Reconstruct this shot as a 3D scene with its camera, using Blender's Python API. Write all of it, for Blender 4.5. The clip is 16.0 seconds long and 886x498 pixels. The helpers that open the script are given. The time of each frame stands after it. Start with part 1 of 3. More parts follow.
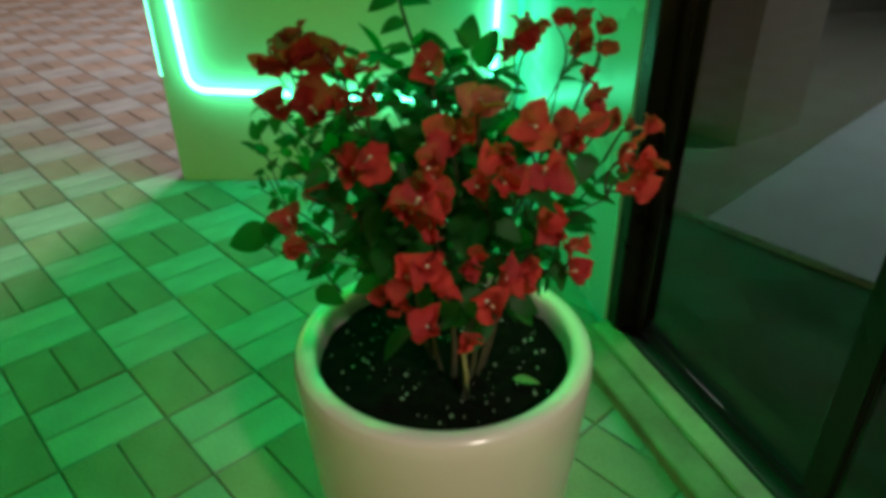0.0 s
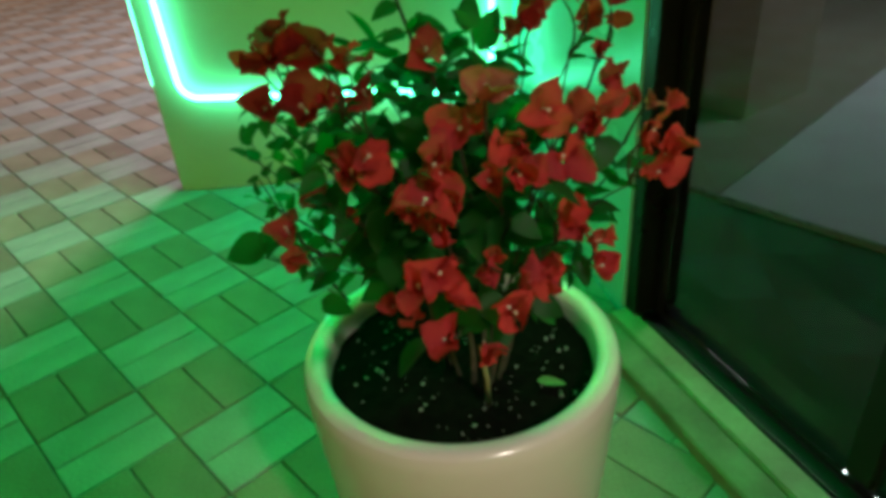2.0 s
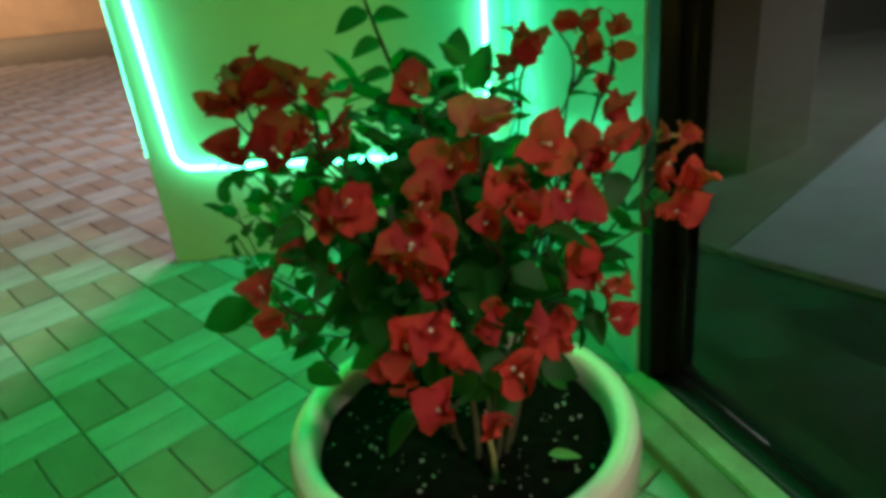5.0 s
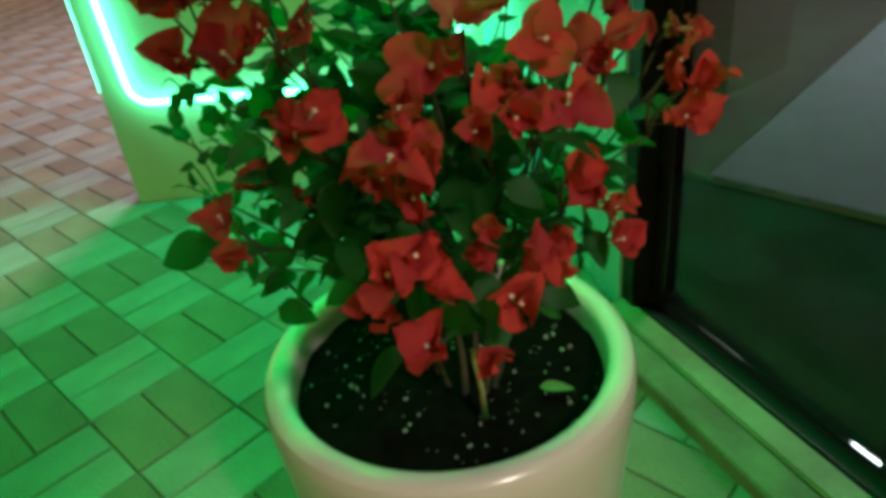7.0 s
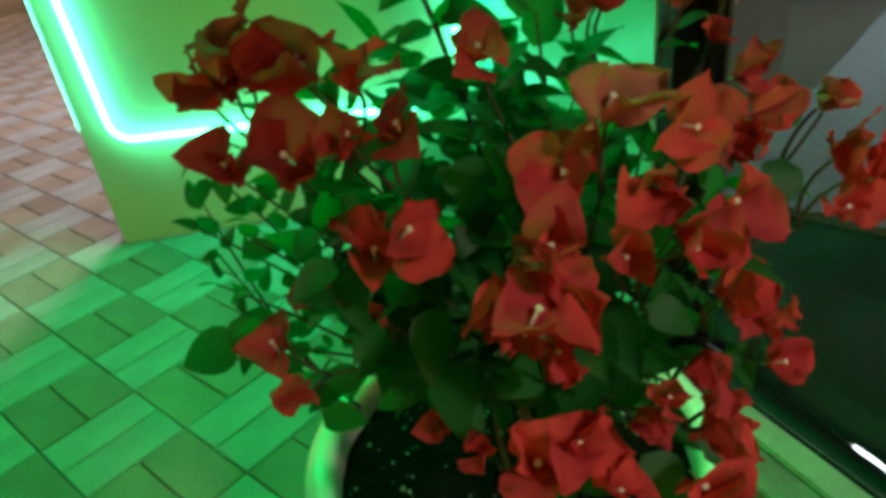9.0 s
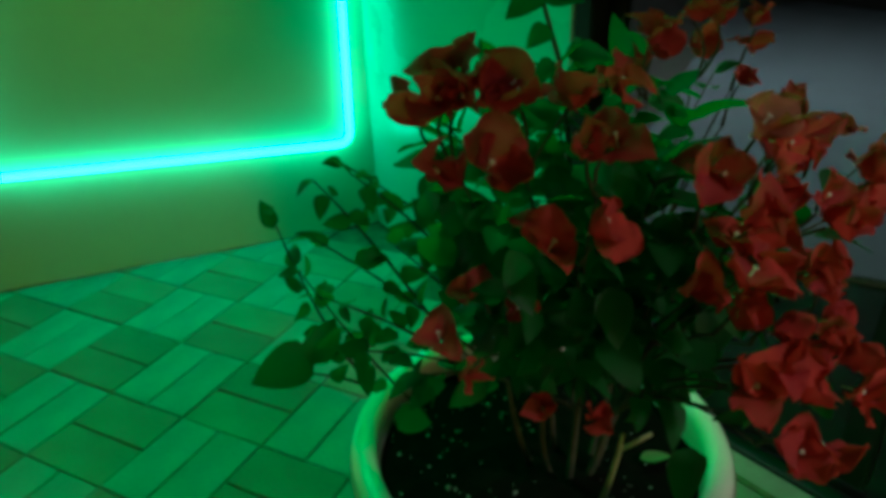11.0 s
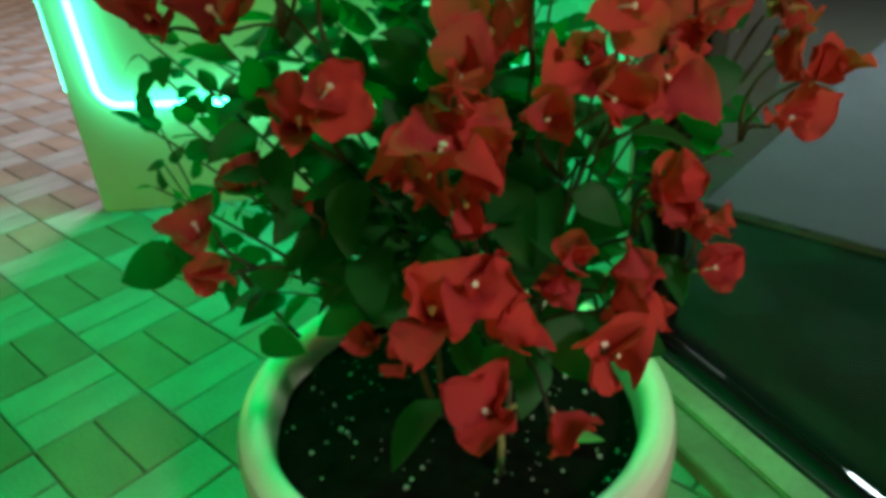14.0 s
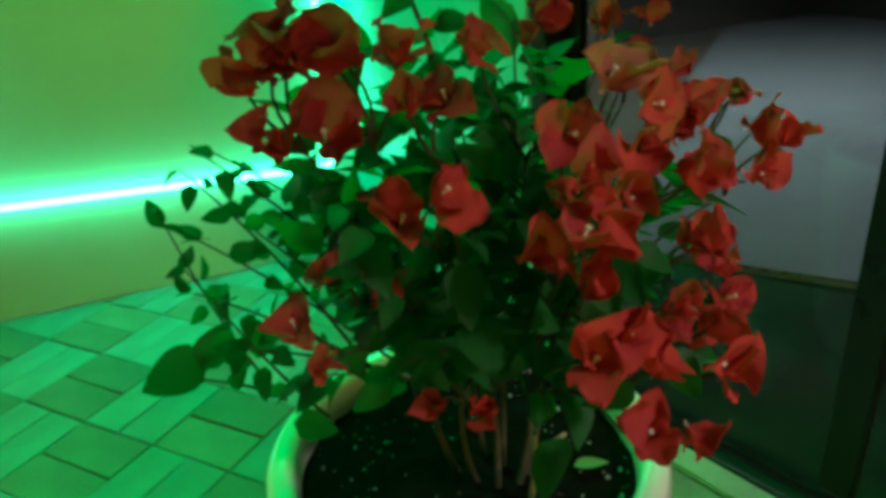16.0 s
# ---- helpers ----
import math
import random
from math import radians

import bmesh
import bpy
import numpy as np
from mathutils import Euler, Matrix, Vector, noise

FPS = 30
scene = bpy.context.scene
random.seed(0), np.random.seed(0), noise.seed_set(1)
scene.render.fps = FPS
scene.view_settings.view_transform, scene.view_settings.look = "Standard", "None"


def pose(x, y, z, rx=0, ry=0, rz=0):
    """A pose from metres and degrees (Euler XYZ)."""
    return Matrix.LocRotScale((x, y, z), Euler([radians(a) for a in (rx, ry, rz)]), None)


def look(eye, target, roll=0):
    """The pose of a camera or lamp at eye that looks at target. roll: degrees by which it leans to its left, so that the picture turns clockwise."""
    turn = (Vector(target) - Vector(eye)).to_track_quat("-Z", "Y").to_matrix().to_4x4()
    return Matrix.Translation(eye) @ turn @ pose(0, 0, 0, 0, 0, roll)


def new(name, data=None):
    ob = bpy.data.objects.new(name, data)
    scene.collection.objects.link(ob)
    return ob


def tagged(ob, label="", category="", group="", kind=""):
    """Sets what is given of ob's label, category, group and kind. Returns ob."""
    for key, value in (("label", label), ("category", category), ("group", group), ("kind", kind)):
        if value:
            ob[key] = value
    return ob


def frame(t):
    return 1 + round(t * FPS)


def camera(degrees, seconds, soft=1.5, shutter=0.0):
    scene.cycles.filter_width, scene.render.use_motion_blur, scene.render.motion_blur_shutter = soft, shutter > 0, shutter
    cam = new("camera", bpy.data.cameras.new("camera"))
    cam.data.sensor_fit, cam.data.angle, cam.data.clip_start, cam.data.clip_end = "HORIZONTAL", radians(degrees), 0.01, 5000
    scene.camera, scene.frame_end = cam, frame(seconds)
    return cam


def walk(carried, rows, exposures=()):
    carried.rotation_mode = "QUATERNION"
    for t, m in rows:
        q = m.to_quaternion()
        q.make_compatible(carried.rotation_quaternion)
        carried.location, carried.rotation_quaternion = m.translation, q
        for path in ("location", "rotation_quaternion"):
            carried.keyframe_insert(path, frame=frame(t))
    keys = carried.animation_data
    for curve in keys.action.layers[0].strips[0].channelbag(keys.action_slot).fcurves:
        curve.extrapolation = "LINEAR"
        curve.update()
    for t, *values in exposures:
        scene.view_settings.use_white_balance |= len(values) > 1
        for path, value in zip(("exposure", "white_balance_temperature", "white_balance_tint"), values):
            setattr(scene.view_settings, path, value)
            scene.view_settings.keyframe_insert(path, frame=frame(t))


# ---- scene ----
cam = camera(66.2, 16.0, soft=4.4)
PATH = [
    (0, (0.008, 0.007, 0.956), (-0.003, 1.745, -0.034), -0.5),
    (0.5, (0.008, 0.019, 0.944), (-0.069, 1.721, -0.103), -2.2),
    (1, (0.004, 0.038, 0.933), (-0.052, 1.735, -0.124), -2.7),
    (1.5, (0.0, 0.051, 0.927), (-0.061, 1.754, -0.119), -5.4),
    (2, (0.004, 0.055, 0.938), (-0.029, 1.781, -0.07), -4.6),
    (2.5, (0.01, 0.065, 0.957), (-0.011, 1.808, -0.024), -4.9),
    (3, (0.008, 0.085, 0.963), (0.055, 1.824, -0.024), -6.4),
    (3.5, (0.011, 0.117, 0.981), (0.065, 1.855, -0.007), -8.2),
    (4, (0.009, 0.134, 0.976), (0.057, 1.883, 0.007), -7.8),
    (4.5, (0.009, 0.121, 0.933), (-0.009, 1.931, 0.084), -7.5),
    (5, (0.01, 0.106, 0.897), (-0.016, 1.925, 0.068), -6.1),
    (5.2, (0.011, 0.099, 0.89), (-0.001, 1.9, 0.021), -6.3),
    (7.3, (-0.003, 0.179, 0.863), (0.026, 1.909, -0.139), -6.9),
    (7.5, (-0.009, 0.201, 0.866), (0.002, 1.934, -0.134), -7.2),
    (8, (-0.012, 0.259, 0.865), (-0.047, 1.988, -0.139), -6.4),
    (8.2, (-0.008, 0.276, 0.868), (-0.06, 2.007, -0.132), -6.1),
    (10.3, (-0.199, 0.226, 0.905), (0.438, 1.883, -0.017), -4.8),
    (10.5, (-0.214, 0.224, 0.906), (0.474, 1.875, 0.011), -2.8),
    (11, (-0.261, 0.242, 0.906), (0.348, 1.916, -0.003), -2.2),
    (11.5, (-0.269, 0.249, 0.891), (0.35, 1.918, -0.021), -3.0),
    (12, (-0.239, 0.223, 0.858), (0.326, 1.886, -0.098), -3.8),
    (12.5, (-0.191, 0.212, 0.853), (0.336, 1.904, -0.073), -3.4),
    (13, (-0.124, 0.217, 0.846), (0.297, 1.928, -0.101), -3.9),
    (13.5, (-0.065, 0.232, 0.83), (0.147, 1.981, -0.117), -3.3),
    (14, (-0.031, 0.238, 0.82), (0.089, 1.991, -0.135), -3.7),
    (14.5, (-0.024, 0.234, 0.805), (-0.022, 2.052, -0.029), -6.5),
    (15, (-0.038, 0.231, 0.811), (0.17, 2.041, -0.014), -5.5),
    (15.5, (-0.111, 0.226, 0.837), (0.381, 1.976, 0.002), -5.8),
    (16, (-0.165, 0.22, 0.861), (0.407, 1.949, 0.033), -4.8),
]
STOPS = [(0, 0.05, 6300, 2), (2, 0.1, 6300, 2), (3.5, -0.55, 6300, 0), (4.0, -0.6, 6300, 0), (4.4, -0.3, 6300, 1), (5.2, 0.1, 6300, 4), (7.3, 0.2, 6300, 4), (8.2, 0.35, 6400, 4), (10.3, -0.05, 5700, -4), (11, -0.65, 5500, -5), (11.5, -0.55, 5500, -5),
         (12, -0.05, 5400, -6), (12.5, 0.1, 5500, -5), (13, 0.2, 5600, -4), (13.5, 0.2, 5800, -3), (14, 0.3, 6000, -1), (14.5, 0.68, 6300, 4), (15, 0.6, 6300, 4), (15.5, 0.3, 6100, 0), (16, 0.25, 6000, -2)]
walk(cam, [(t, look(eye, target, roll)) for t, eye, target, roll in PATH], STOPS)


# ---- world and lamps ----
world = bpy.data.worlds.new("night")
scene.world = world
world.use_nodes = True
wbg = world.node_tree.nodes["Background"]
wbg.inputs["Color"].default_value = (0.60, 0.52, 0.36, 1)
wbg.inputs["Strength"].default_value = 0.007


def area_lamp(name, eye, target, size, watts, color):
    data = bpy.data.lights.new(name, "AREA")
    data.shape, data.size, data.energy, data.color = "DISK", size, watts, color
    ob = new(name, data)
    ob.matrix_world = look(eye, target)
    return ob


area_lamp("street_light", (-0.15, 5.1, 2.8), (-2.4, 3.4, 0.0), 1.3, 132.0, (1.0, 0.82, 0.86))
# Added low warm lamp, its source unseen: yellows the wall, only grazes the paving.
area_lamp("warm_front_light", (-0.35, -3.6, 0.62), (-0.6, 2.1, 0.8), 0.5, 24.0, (1.0, 0.70, 0.17))
area_lamp("far_street_light", (-8.5, 10.6, 4.2), (-8.0, 12.0, 0.0), 0.6, 420.0, (1.0, 0.62, 0.38))
# Added warm spot with no known fixture, kept narrow to brighten blooms and pot.
entrance = bpy.data.lights.new("plant_fill_spot", "SPOT")
entrance.energy, entrance.color, entrance.spot_size, entrance.spot_blend, entrance.shadow_soft_size = 52.0, (1.0, 0.82, 0.70), radians(25), 0.9, 0.06
new("plant_fill_spot", entrance).matrix_world = look((0.62, -0.62, 1.75), (0.10, 0.52, 0.55))
# Added green fill above the wall, no fixture there; lifts paving and wall.
area_lamp("green_fill_light", (-0.35, 1.98, 2.5), (-0.50, 1.60, 0.4), 0.7, 38.0, (0.0, 1.0, 0.10))
area_lamp("lobby_light", (2.5, 2.7, 2.6), (2.4, 2.8, 0.0), 0.6, 21.0, (0.88, 0.92, 0.93)).data.spread = radians(112)


# ---- materials ----
def mat(name, color, rough=0.6, vary=0.12, scale=20.0, bump=0.1, metal=0.0, other=None, coat=0.0, per_object=0.0, island=False, fine=None, spec=0.5, hue=0.0):
    m = bpy.data.materials.new(name)
    m.use_nodes = True
    nt = m.node_tree
    N, L = nt.nodes, nt.links
    p = N["Principled BSDF"]
    tc = N.new("ShaderNodeTexCoord")
    n1 = N.new("ShaderNodeTexNoise")
    n1.inputs["Scale"].default_value, n1.inputs["Detail"].default_value = scale, 5.0
    n2 = N.new("ShaderNodeTexNoise")
    n2.inputs["Scale"].default_value, n2.inputs["Detail"].default_value = (fine or scale * 9), 3.0
    L.new(tc.outputs["Object"], n1.inputs["Vector"])
    L.new(tc.outputs["Object"], n2.inputs["Vector"])
    mix = N.new("ShaderNodeMix")
    mix.data_type = "RGBA"
    other = other or tuple(c * (1 - vary * 2) for c in color)
    mix.inputs["A"].default_value = (*other, 1)
    mix.inputs["B"].default_value = (*color, 1)
    ramp = N.new("ShaderNodeMapRange")
    ramp.inputs["From Min"].default_value, ramp.inputs["From Max"].default_value = 0.3, 0.62
    L.new(n1.outputs["Fac"], ramp.inputs["Value"])
    L.new(ramp.outputs["Result"], mix.inputs["Factor"])
    hsv = N.new("ShaderNodeHueSaturation")
    L.new(mix.outputs["Result"], hsv.inputs["Color"])
    val = N.new("ShaderNodeMapRange")
    val.inputs["To Min"].default_value, val.inputs["To Max"].default_value = 1 - vary, 1 + vary
    L.new(n2.outputs["Fac"], val.inputs["Value"])
    out = val.outputs["Result"]
    if per_object:
        if island:
            src = N.new("ShaderNodeNewGeometry").outputs["Random Per Island"]
        else:
            src = N.new("ShaderNodeObjectInfo").outputs["Random"]
        r = N.new("ShaderNodeMapRange")
        r.inputs["To Min"].default_value, r.inputs["To Max"].default_value = 1 - per_object, 1 + per_object
        L.new(src, r.inputs["Value"])
        if hue:
            h = N.new("ShaderNodeMapRange")
            h.inputs["To Min"].default_value, h.inputs["To Max"].default_value = 0.5 - hue, 0.5 + hue
            L.new(src, h.inputs["Value"])
            L.new(h.outputs["Result"], hsv.inputs["Hue"])
        mul = N.new("ShaderNodeMath")
        mul.operation = "MULTIPLY"
        L.new(r.outputs["Result"], mul.inputs[0])
        L.new(out, mul.inputs[1])
        out = mul.outputs[0]
    L.new(out, hsv.inputs["Value"])
    L.new(hsv.outputs["Color"], p.inputs["Base Color"])
    rr = N.new("ShaderNodeMapRange")
    rr.inputs["To Min"].default_value, rr.inputs["To Max"].default_value = max(0.02, rough - 0.1), min(1.0, rough + 0.1)
    L.new(n1.outputs["Fac"], rr.inputs["Value"])
    L.new(rr.outputs["Result"], p.inputs["Roughness"])
    p.inputs["Metallic"].default_value = metal
    p.inputs["Specular IOR Level"].default_value = spec
    p.inputs["Coat Weight"].default_value = coat
    if bump:
        b = N.new("ShaderNodeBump")
        b.inputs["Strength"].default_value, b.inputs["Distance"].default_value = bump, 0.004
        L.new(n2.outputs["Fac"], b.inputs["Height"])
        L.new(b.outputs["Normal"], p.inputs["Normal"])
    return m


def thin(m, color, amount):
    """Lets part of the light through a leaf or a petal."""
    N, L = m.node_tree.nodes, m.node_tree.links
    out = N["Material Output"]
    t = N.new("ShaderNodeBsdfTranslucent")
    t.inputs["Color"].default_value = (*color, 1)
    mx = N.new("ShaderNodeMixShader")
    mx.inputs["Fac"].default_value = amount
    L.new(N["Principled BSDF"].outputs["BSDF"], mx.inputs[1])
    L.new(t.outputs["BSDF"], mx.inputs[2])
    L.new(mx.outputs["Shader"], out.inputs["Surface"])
    return m


def glow(name, color, strength):
    m = bpy.data.materials.new(name)
    m.use_nodes = True
    p = m.node_tree.nodes["Principled BSDF"]
    p.inputs["Base Color"].default_value = (0.8, 0.8, 0.8, 1)
    p.inputs["Emission Color"].default_value = (*color, 1)
    p.inputs["Emission Strength"].default_value = strength
    return m


M_GREY_PAVER = mat("pale_grey_concrete", (0.36, 0.36, 0.35), 0.75, 0.14, 7, 0.45, other=(0.27, 0.27, 0.26), per_object=0.12, fine=140)
M_RED_PAVER = mat("red_concrete", (0.32, 0.25, 0.20), 0.78, 0.16, 7, 0.45, other=(0.24, 0.185, 0.145), per_object=0.16, fine=140)
M_GREY_FAR = mat("pale_grey_concrete_far", (0.36, 0.36, 0.35), 0.75, 0.14, 7, 0.45, other=(0.27, 0.27, 0.26), per_object=0.12, island=True, fine=140)
M_RED_FAR = mat("red_concrete_far", (0.32, 0.25, 0.20), 0.78, 0.16, 7, 0.45, other=(0.24, 0.185, 0.145), per_object=0.16, island=True, fine=140)
M_SAND = mat("joint_sand", (0.15, 0.14, 0.115), 0.95, 0.2, 30, 0.4)
M_WALL = mat("lime_wall_panel", (0.68, 0.72, 0.50), 0.42, 0.03, 3, 0.03, other=(0.62, 0.66, 0.45), fine=60)
# Teal of the neon's light is mixed into this panel's base colour.
M_SIDE = mat("neon_tinted_panel", (0.38, 0.68, 0.64), 0.26, 0.02, 3, 0.02, other=(0.34, 0.63, 0.59))
M_LED = glow("green_led_neon", (0.125, 1.0, 0.54), 14.0)
M_BLACK = mat("black_aluminium", (0.014, 0.015, 0.015), 0.3, 0.15, 12, 0.03, metal=0.3)
M_MATTE = mat("matte_black_aluminium", (0.014, 0.015, 0.015), 0.7, 0.15, 12, 0.05, spec=0.2)
M_STEEL = mat("bright_metal", (0.55, 0.55, 0.53), 0.28, 0.08, 30, 0.03, metal=1.0)
M_TRACK = mat("worn_dark_metal", (0.12, 0.12, 0.11), 0.56, 0.25, 14, 0.1, metal=1.0)
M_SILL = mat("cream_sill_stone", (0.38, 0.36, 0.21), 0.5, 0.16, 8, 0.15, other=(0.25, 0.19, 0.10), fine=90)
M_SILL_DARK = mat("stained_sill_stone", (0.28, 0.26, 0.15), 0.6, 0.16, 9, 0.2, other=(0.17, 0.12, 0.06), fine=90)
# Plaster colour lowered so that the lobby walls read as unlit.
M_LOBBY_DARK = mat("dimmed_lobby_plaster", (0.13, 0.12, 0.11), 0.8, 0.1, 4, 0.05)
M_POT = mat("white_glazed_ceramic", (0.80, 0.78, 0.72), 0.22, 0.02, 4, 0.01, other=(0.77, 0.75, 0.68), coat=0.4)
M_SOIL = mat("dark_potting_soil", (0.008, 0.0065, 0.005), 0.95, 0.3, 60, 0.9, spec=0.04)
M_PERLITE = mat("white_perlite", (0.40, 0.40, 0.37), 0.8, 0.1, 80, 0.1)
M_STEM = mat("green_brown_bark", (0.055, 0.055, 0.022), 0.75, 0.25, 60, 0.4, other=(0.03, 0.04, 0.015))
M_TRUNK = mat("pale_bark", (0.10, 0.085, 0.05), 0.8, 0.25, 70, 0.5, other=(0.05, 0.045, 0.025))
M_LEAF = thin(mat("bougainvillea_leaf", (0.018, 0.098, 0.020), 0.54, 0.15, 40, 0.12, spec=0.35, other=(0.012, 0.066, 0.013), per_object=0.35), (0.07, 0.36, 0.06), 0.40)
M_LEAF_IN = thin(mat("inner_leaf", (0.018, 0.098, 0.020), 0.54, 0.15, 40, 0.12, spec=0.35, other=(0.012, 0.066, 0.013), per_object=0.35, island=True), (0.07, 0.36, 0.06), 0.40)
M_BRACT = thin(mat("red_bract", (0.68, 0.046, 0.052), 0.62, 0.14, 60, 0.4, other=(0.50, 0.030, 0.036), per_object=0.25, hue=0.006), (0.80, 0.085, 0.050), 0.42)
M_FADED = thin(mat("faded_bract", (0.58, 0.18, 0.11), 0.65, 0.12, 60, 0.3, other=(0.46, 0.12, 0.08), per_object=0.15), (0.6, 0.14, 0.07), 0.40)
M_FLORET = mat("cream_floret", (0.82, 0.76, 0.58), 0.6, 0.05, 200, 0.0)
# Tan tile darkened in its colour for the shaded left part of the floor.
M_SHADED_TILE = mat("shaded_lobby_tile", (0.22, 0.19, 0.16), 0.35, 0.06, 3, 0.03)
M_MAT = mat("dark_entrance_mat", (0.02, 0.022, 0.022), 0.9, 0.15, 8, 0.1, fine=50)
M_LOBBY_WALL = mat("lobby_plaster", (0.33, 0.27, 0.23), 0.7, 0.05, 5, 0.03)
M_CLOTH = mat("pale_grey_panel", (0.40, 0.41, 0.44), 0.6, 0.06, 6, 0.06)
M_FAR = mat("tan_render", (0.50, 0.36, 0.24), 0.85, 0.08, 2, 0.1)
M_PALE = mat("pale_green_shoot", (0.42, 0.44, 0.20), 0.6, 0.15, 90, 0.2, other=(0.30, 0.30, 0.13))
M_LITTER = mat("fallen_leaf", (0.15, 0.21, 0.075), 0.6, 0.15, 60, 0.2)

M_GLASS = bpy.data.materials.new("dark_tinted_glass")
M_GLASS.use_nodes = True
_p = M_GLASS.node_tree.nodes["Principled BSDF"]
_p.inputs["Base Color"].default_value = (0.42, 0.46, 0.45, 1)
_p.inputs["Roughness"].default_value = 0.02
_p.inputs["Transmission Weight"].default_value = 1.0
_p.inputs["IOR"].default_value = 1.45


# ---- mesh helpers ----
def link(name, bm, material, parent=None, label="", smooth=False):
    me = bpy.data.meshes.new(name)
    bm.normal_update()
    bm.to_mesh(me)
    bm.free()
    if smooth:
        for f in me.polygons:
            f.use_smooth = True
    me.materials.append(material)
    ob = new(name, me)
    if parent:
        ob.parent = parent
    if label:
        tagged(ob, label)
    return ob


def part(name, bm, material, parent, label="", smooth=False):
    return link(name, bm, material, parent, label, smooth)


def empty(name, x=0, y=0, z=0):
    ob = new(name)
    ob.location = (x, y, z)
    return ob


def box(x0, y0, z0, x1, y1, z1, bevel=0.0, m=None, bm=None):
    bm = bm or bmesh.new()
    r = bmesh.ops.create_cube(bm, size=1.0, matrix=Matrix.Translation(((x0 + x1) / 2, (y0 + y1) / 2, (z0 + z1) / 2)) @ Matrix.Diagonal((x1 - x0, y1 - y0, z1 - z0, 1)))
    if bevel:
        bmesh.ops.bevel(bm, geom=list({e for v in r["verts"] for e in v.link_edges}), offset=bevel, segments=2, affect="EDGES")
    if m:
        bm.transform(m)
    return bm


def tube(points, r0, r1=None, sides=8, bm=None, caps=True):
    """A round, tapered tube along points."""
    bm = bm or bmesh.new()
    r1 = r0 if r1 is None else r1
    pts = [Vector(p) for p in points]
    rings, side = [], None
    for i, p in enumerate(pts):
        d = (pts[min(i + 1, len(pts) - 1)] - pts[max(i - 1, 0)]).normalized()
        if side is None:
            side = d.orthogonal().normalized()
        side = (side - d * side.dot(d)).normalized()
        up = d.cross(side)
        r = r0 + (r1 - r0) * i / (len(pts) - 1)
        rings.append([bm.verts.new(p + r * (math.cos(a) * side + math.sin(a) * up)) for a in (2 * math.pi * k / sides for k in range(sides))])
    for a, b in zip(rings, rings[1:]):
        for k in range(sides):
            bm.faces.new((a[k], a[(k + 1) % sides], b[(k + 1) % sides], b[k]))
    if caps:
        bm.faces.new(rings[0][::-1])
        bm.faces.new(rings[-1])
    return bm


def lathe(profile, steps=64, floor=False):
    bm = bmesh.new()
    rings = []
    for r, z in profile:
        rings.append([bm.verts.new((r * math.cos(2 * math.pi * k / steps), r * math.sin(2 * math.pi * k / steps), z)) for k in range(steps)])
    for a, b in zip(rings, rings[1:]):
        for k in range(steps):
            bm.faces.new((a[k], a[(k + 1) % steps], b[(k + 1) % steps], b[k]))
    if floor:
        bm.faces.new(rings[0][::-1])
    return bm


# ---- ground, walls ----
def plane_grid(x0, y0, x1, y1, z):
    bm = bmesh.new()
    bm.faces.new([bm.verts.new(v) for v in ((x0, y0, z), (x1, y0, z), (x1, y1, z), (x0, y1, z))])
    return bm


tagged(link("ground", plane_grid(-150, -150, 150, 150, -0.007), M_SAND), "dark sandy bed under the paving stones", "ground", kind="structure")

FRONT = 2.175
CORNER = Vector((0.228, FRONT, 0))
POST = Vector((0.372, 1.295, 0))
tagged(link("wall_back", box(-0.905, FRONT, 0, 0.45, 2.30, 3.0, 0.004), M_WALL), "smooth yellow green wall panel washed by green neon light", "wall", kind="structure")


def along(a, b, width, z0, z1, bevel=0.003, start=0.0, length=None, shift=0.0):
    """A bar whose near face runs from a towards b on plan, width deep to the right of that way's left."""
    d = (b - a)
    total = d.length
    d.normalize()
    n = Vector((-d.y, d.x, 0))
    m = Matrix(((d.x, n.x, 0, a.x), (d.y, n.y, 0, a.y), (0, 0, 1, 0), (0, 0, 0, 1)))
    return box(start, shift, z0, (length if length is not None else total), shift + width, z1, bevel, m)


DOOR_WAY = Vector((0.31, -0.951, 0)).normalized()
DOOR_END = POST + DOOR_WAY * 2.6
tagged(link("wall_side", along(CORNER, POST, 0.12, 0, 3.0), M_SIDE), "glossy side wall panel, neon teal put into its colour, reflecting the neon", "wall", kind="structure")


def door_bar(a, b, n0, n1, z0, z1, bevel=0.003):
    return along(POST, DOOR_END, n1 - n0, z0, z1, bevel, a, b, n0)


# ---- entrance: sill, frame, door leaf ----
sill = tagged(empty("door_sill"), "worn cream stone door sill with brown stains", "sill", kind="structure")
part("tread", door_bar(0.004, 2.6, -0.04, 0.014, -0.01, 0.034, 0.004), M_SILL, sill)
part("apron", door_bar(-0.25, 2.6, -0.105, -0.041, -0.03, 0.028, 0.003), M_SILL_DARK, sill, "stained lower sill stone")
frame_thing = tagged(empty("door_frame"), "black aluminium entrance door frame beside the cream wall", "door frame", kind="structure")
part("post", door_bar(0.003, 0.042, 0.002, 0.11, 0.034, 2.4), M_BLACK, frame_thing)
part("post", door_bar(1.62, 1.70, 0.015, 0.11, 0.034, 2.4), M_BLACK, frame_thing)
part("head", door_bar(0.003, 1.70, 0.015, 0.11, 2.4, 2.5), M_BLACK, frame_thing)
part("track", door_bar(0.045, 1.6, 0.019, 0.0235, 0.026, 0.034, 0.0015), M_TRACK, frame_thing, "bright metal floor track")
part("threshold", door_bar(0.045, 1.6, 0.015, 0.11, 0.0, 0.026, 0.002), M_MAT, frame_thing, "black rubber threshold")
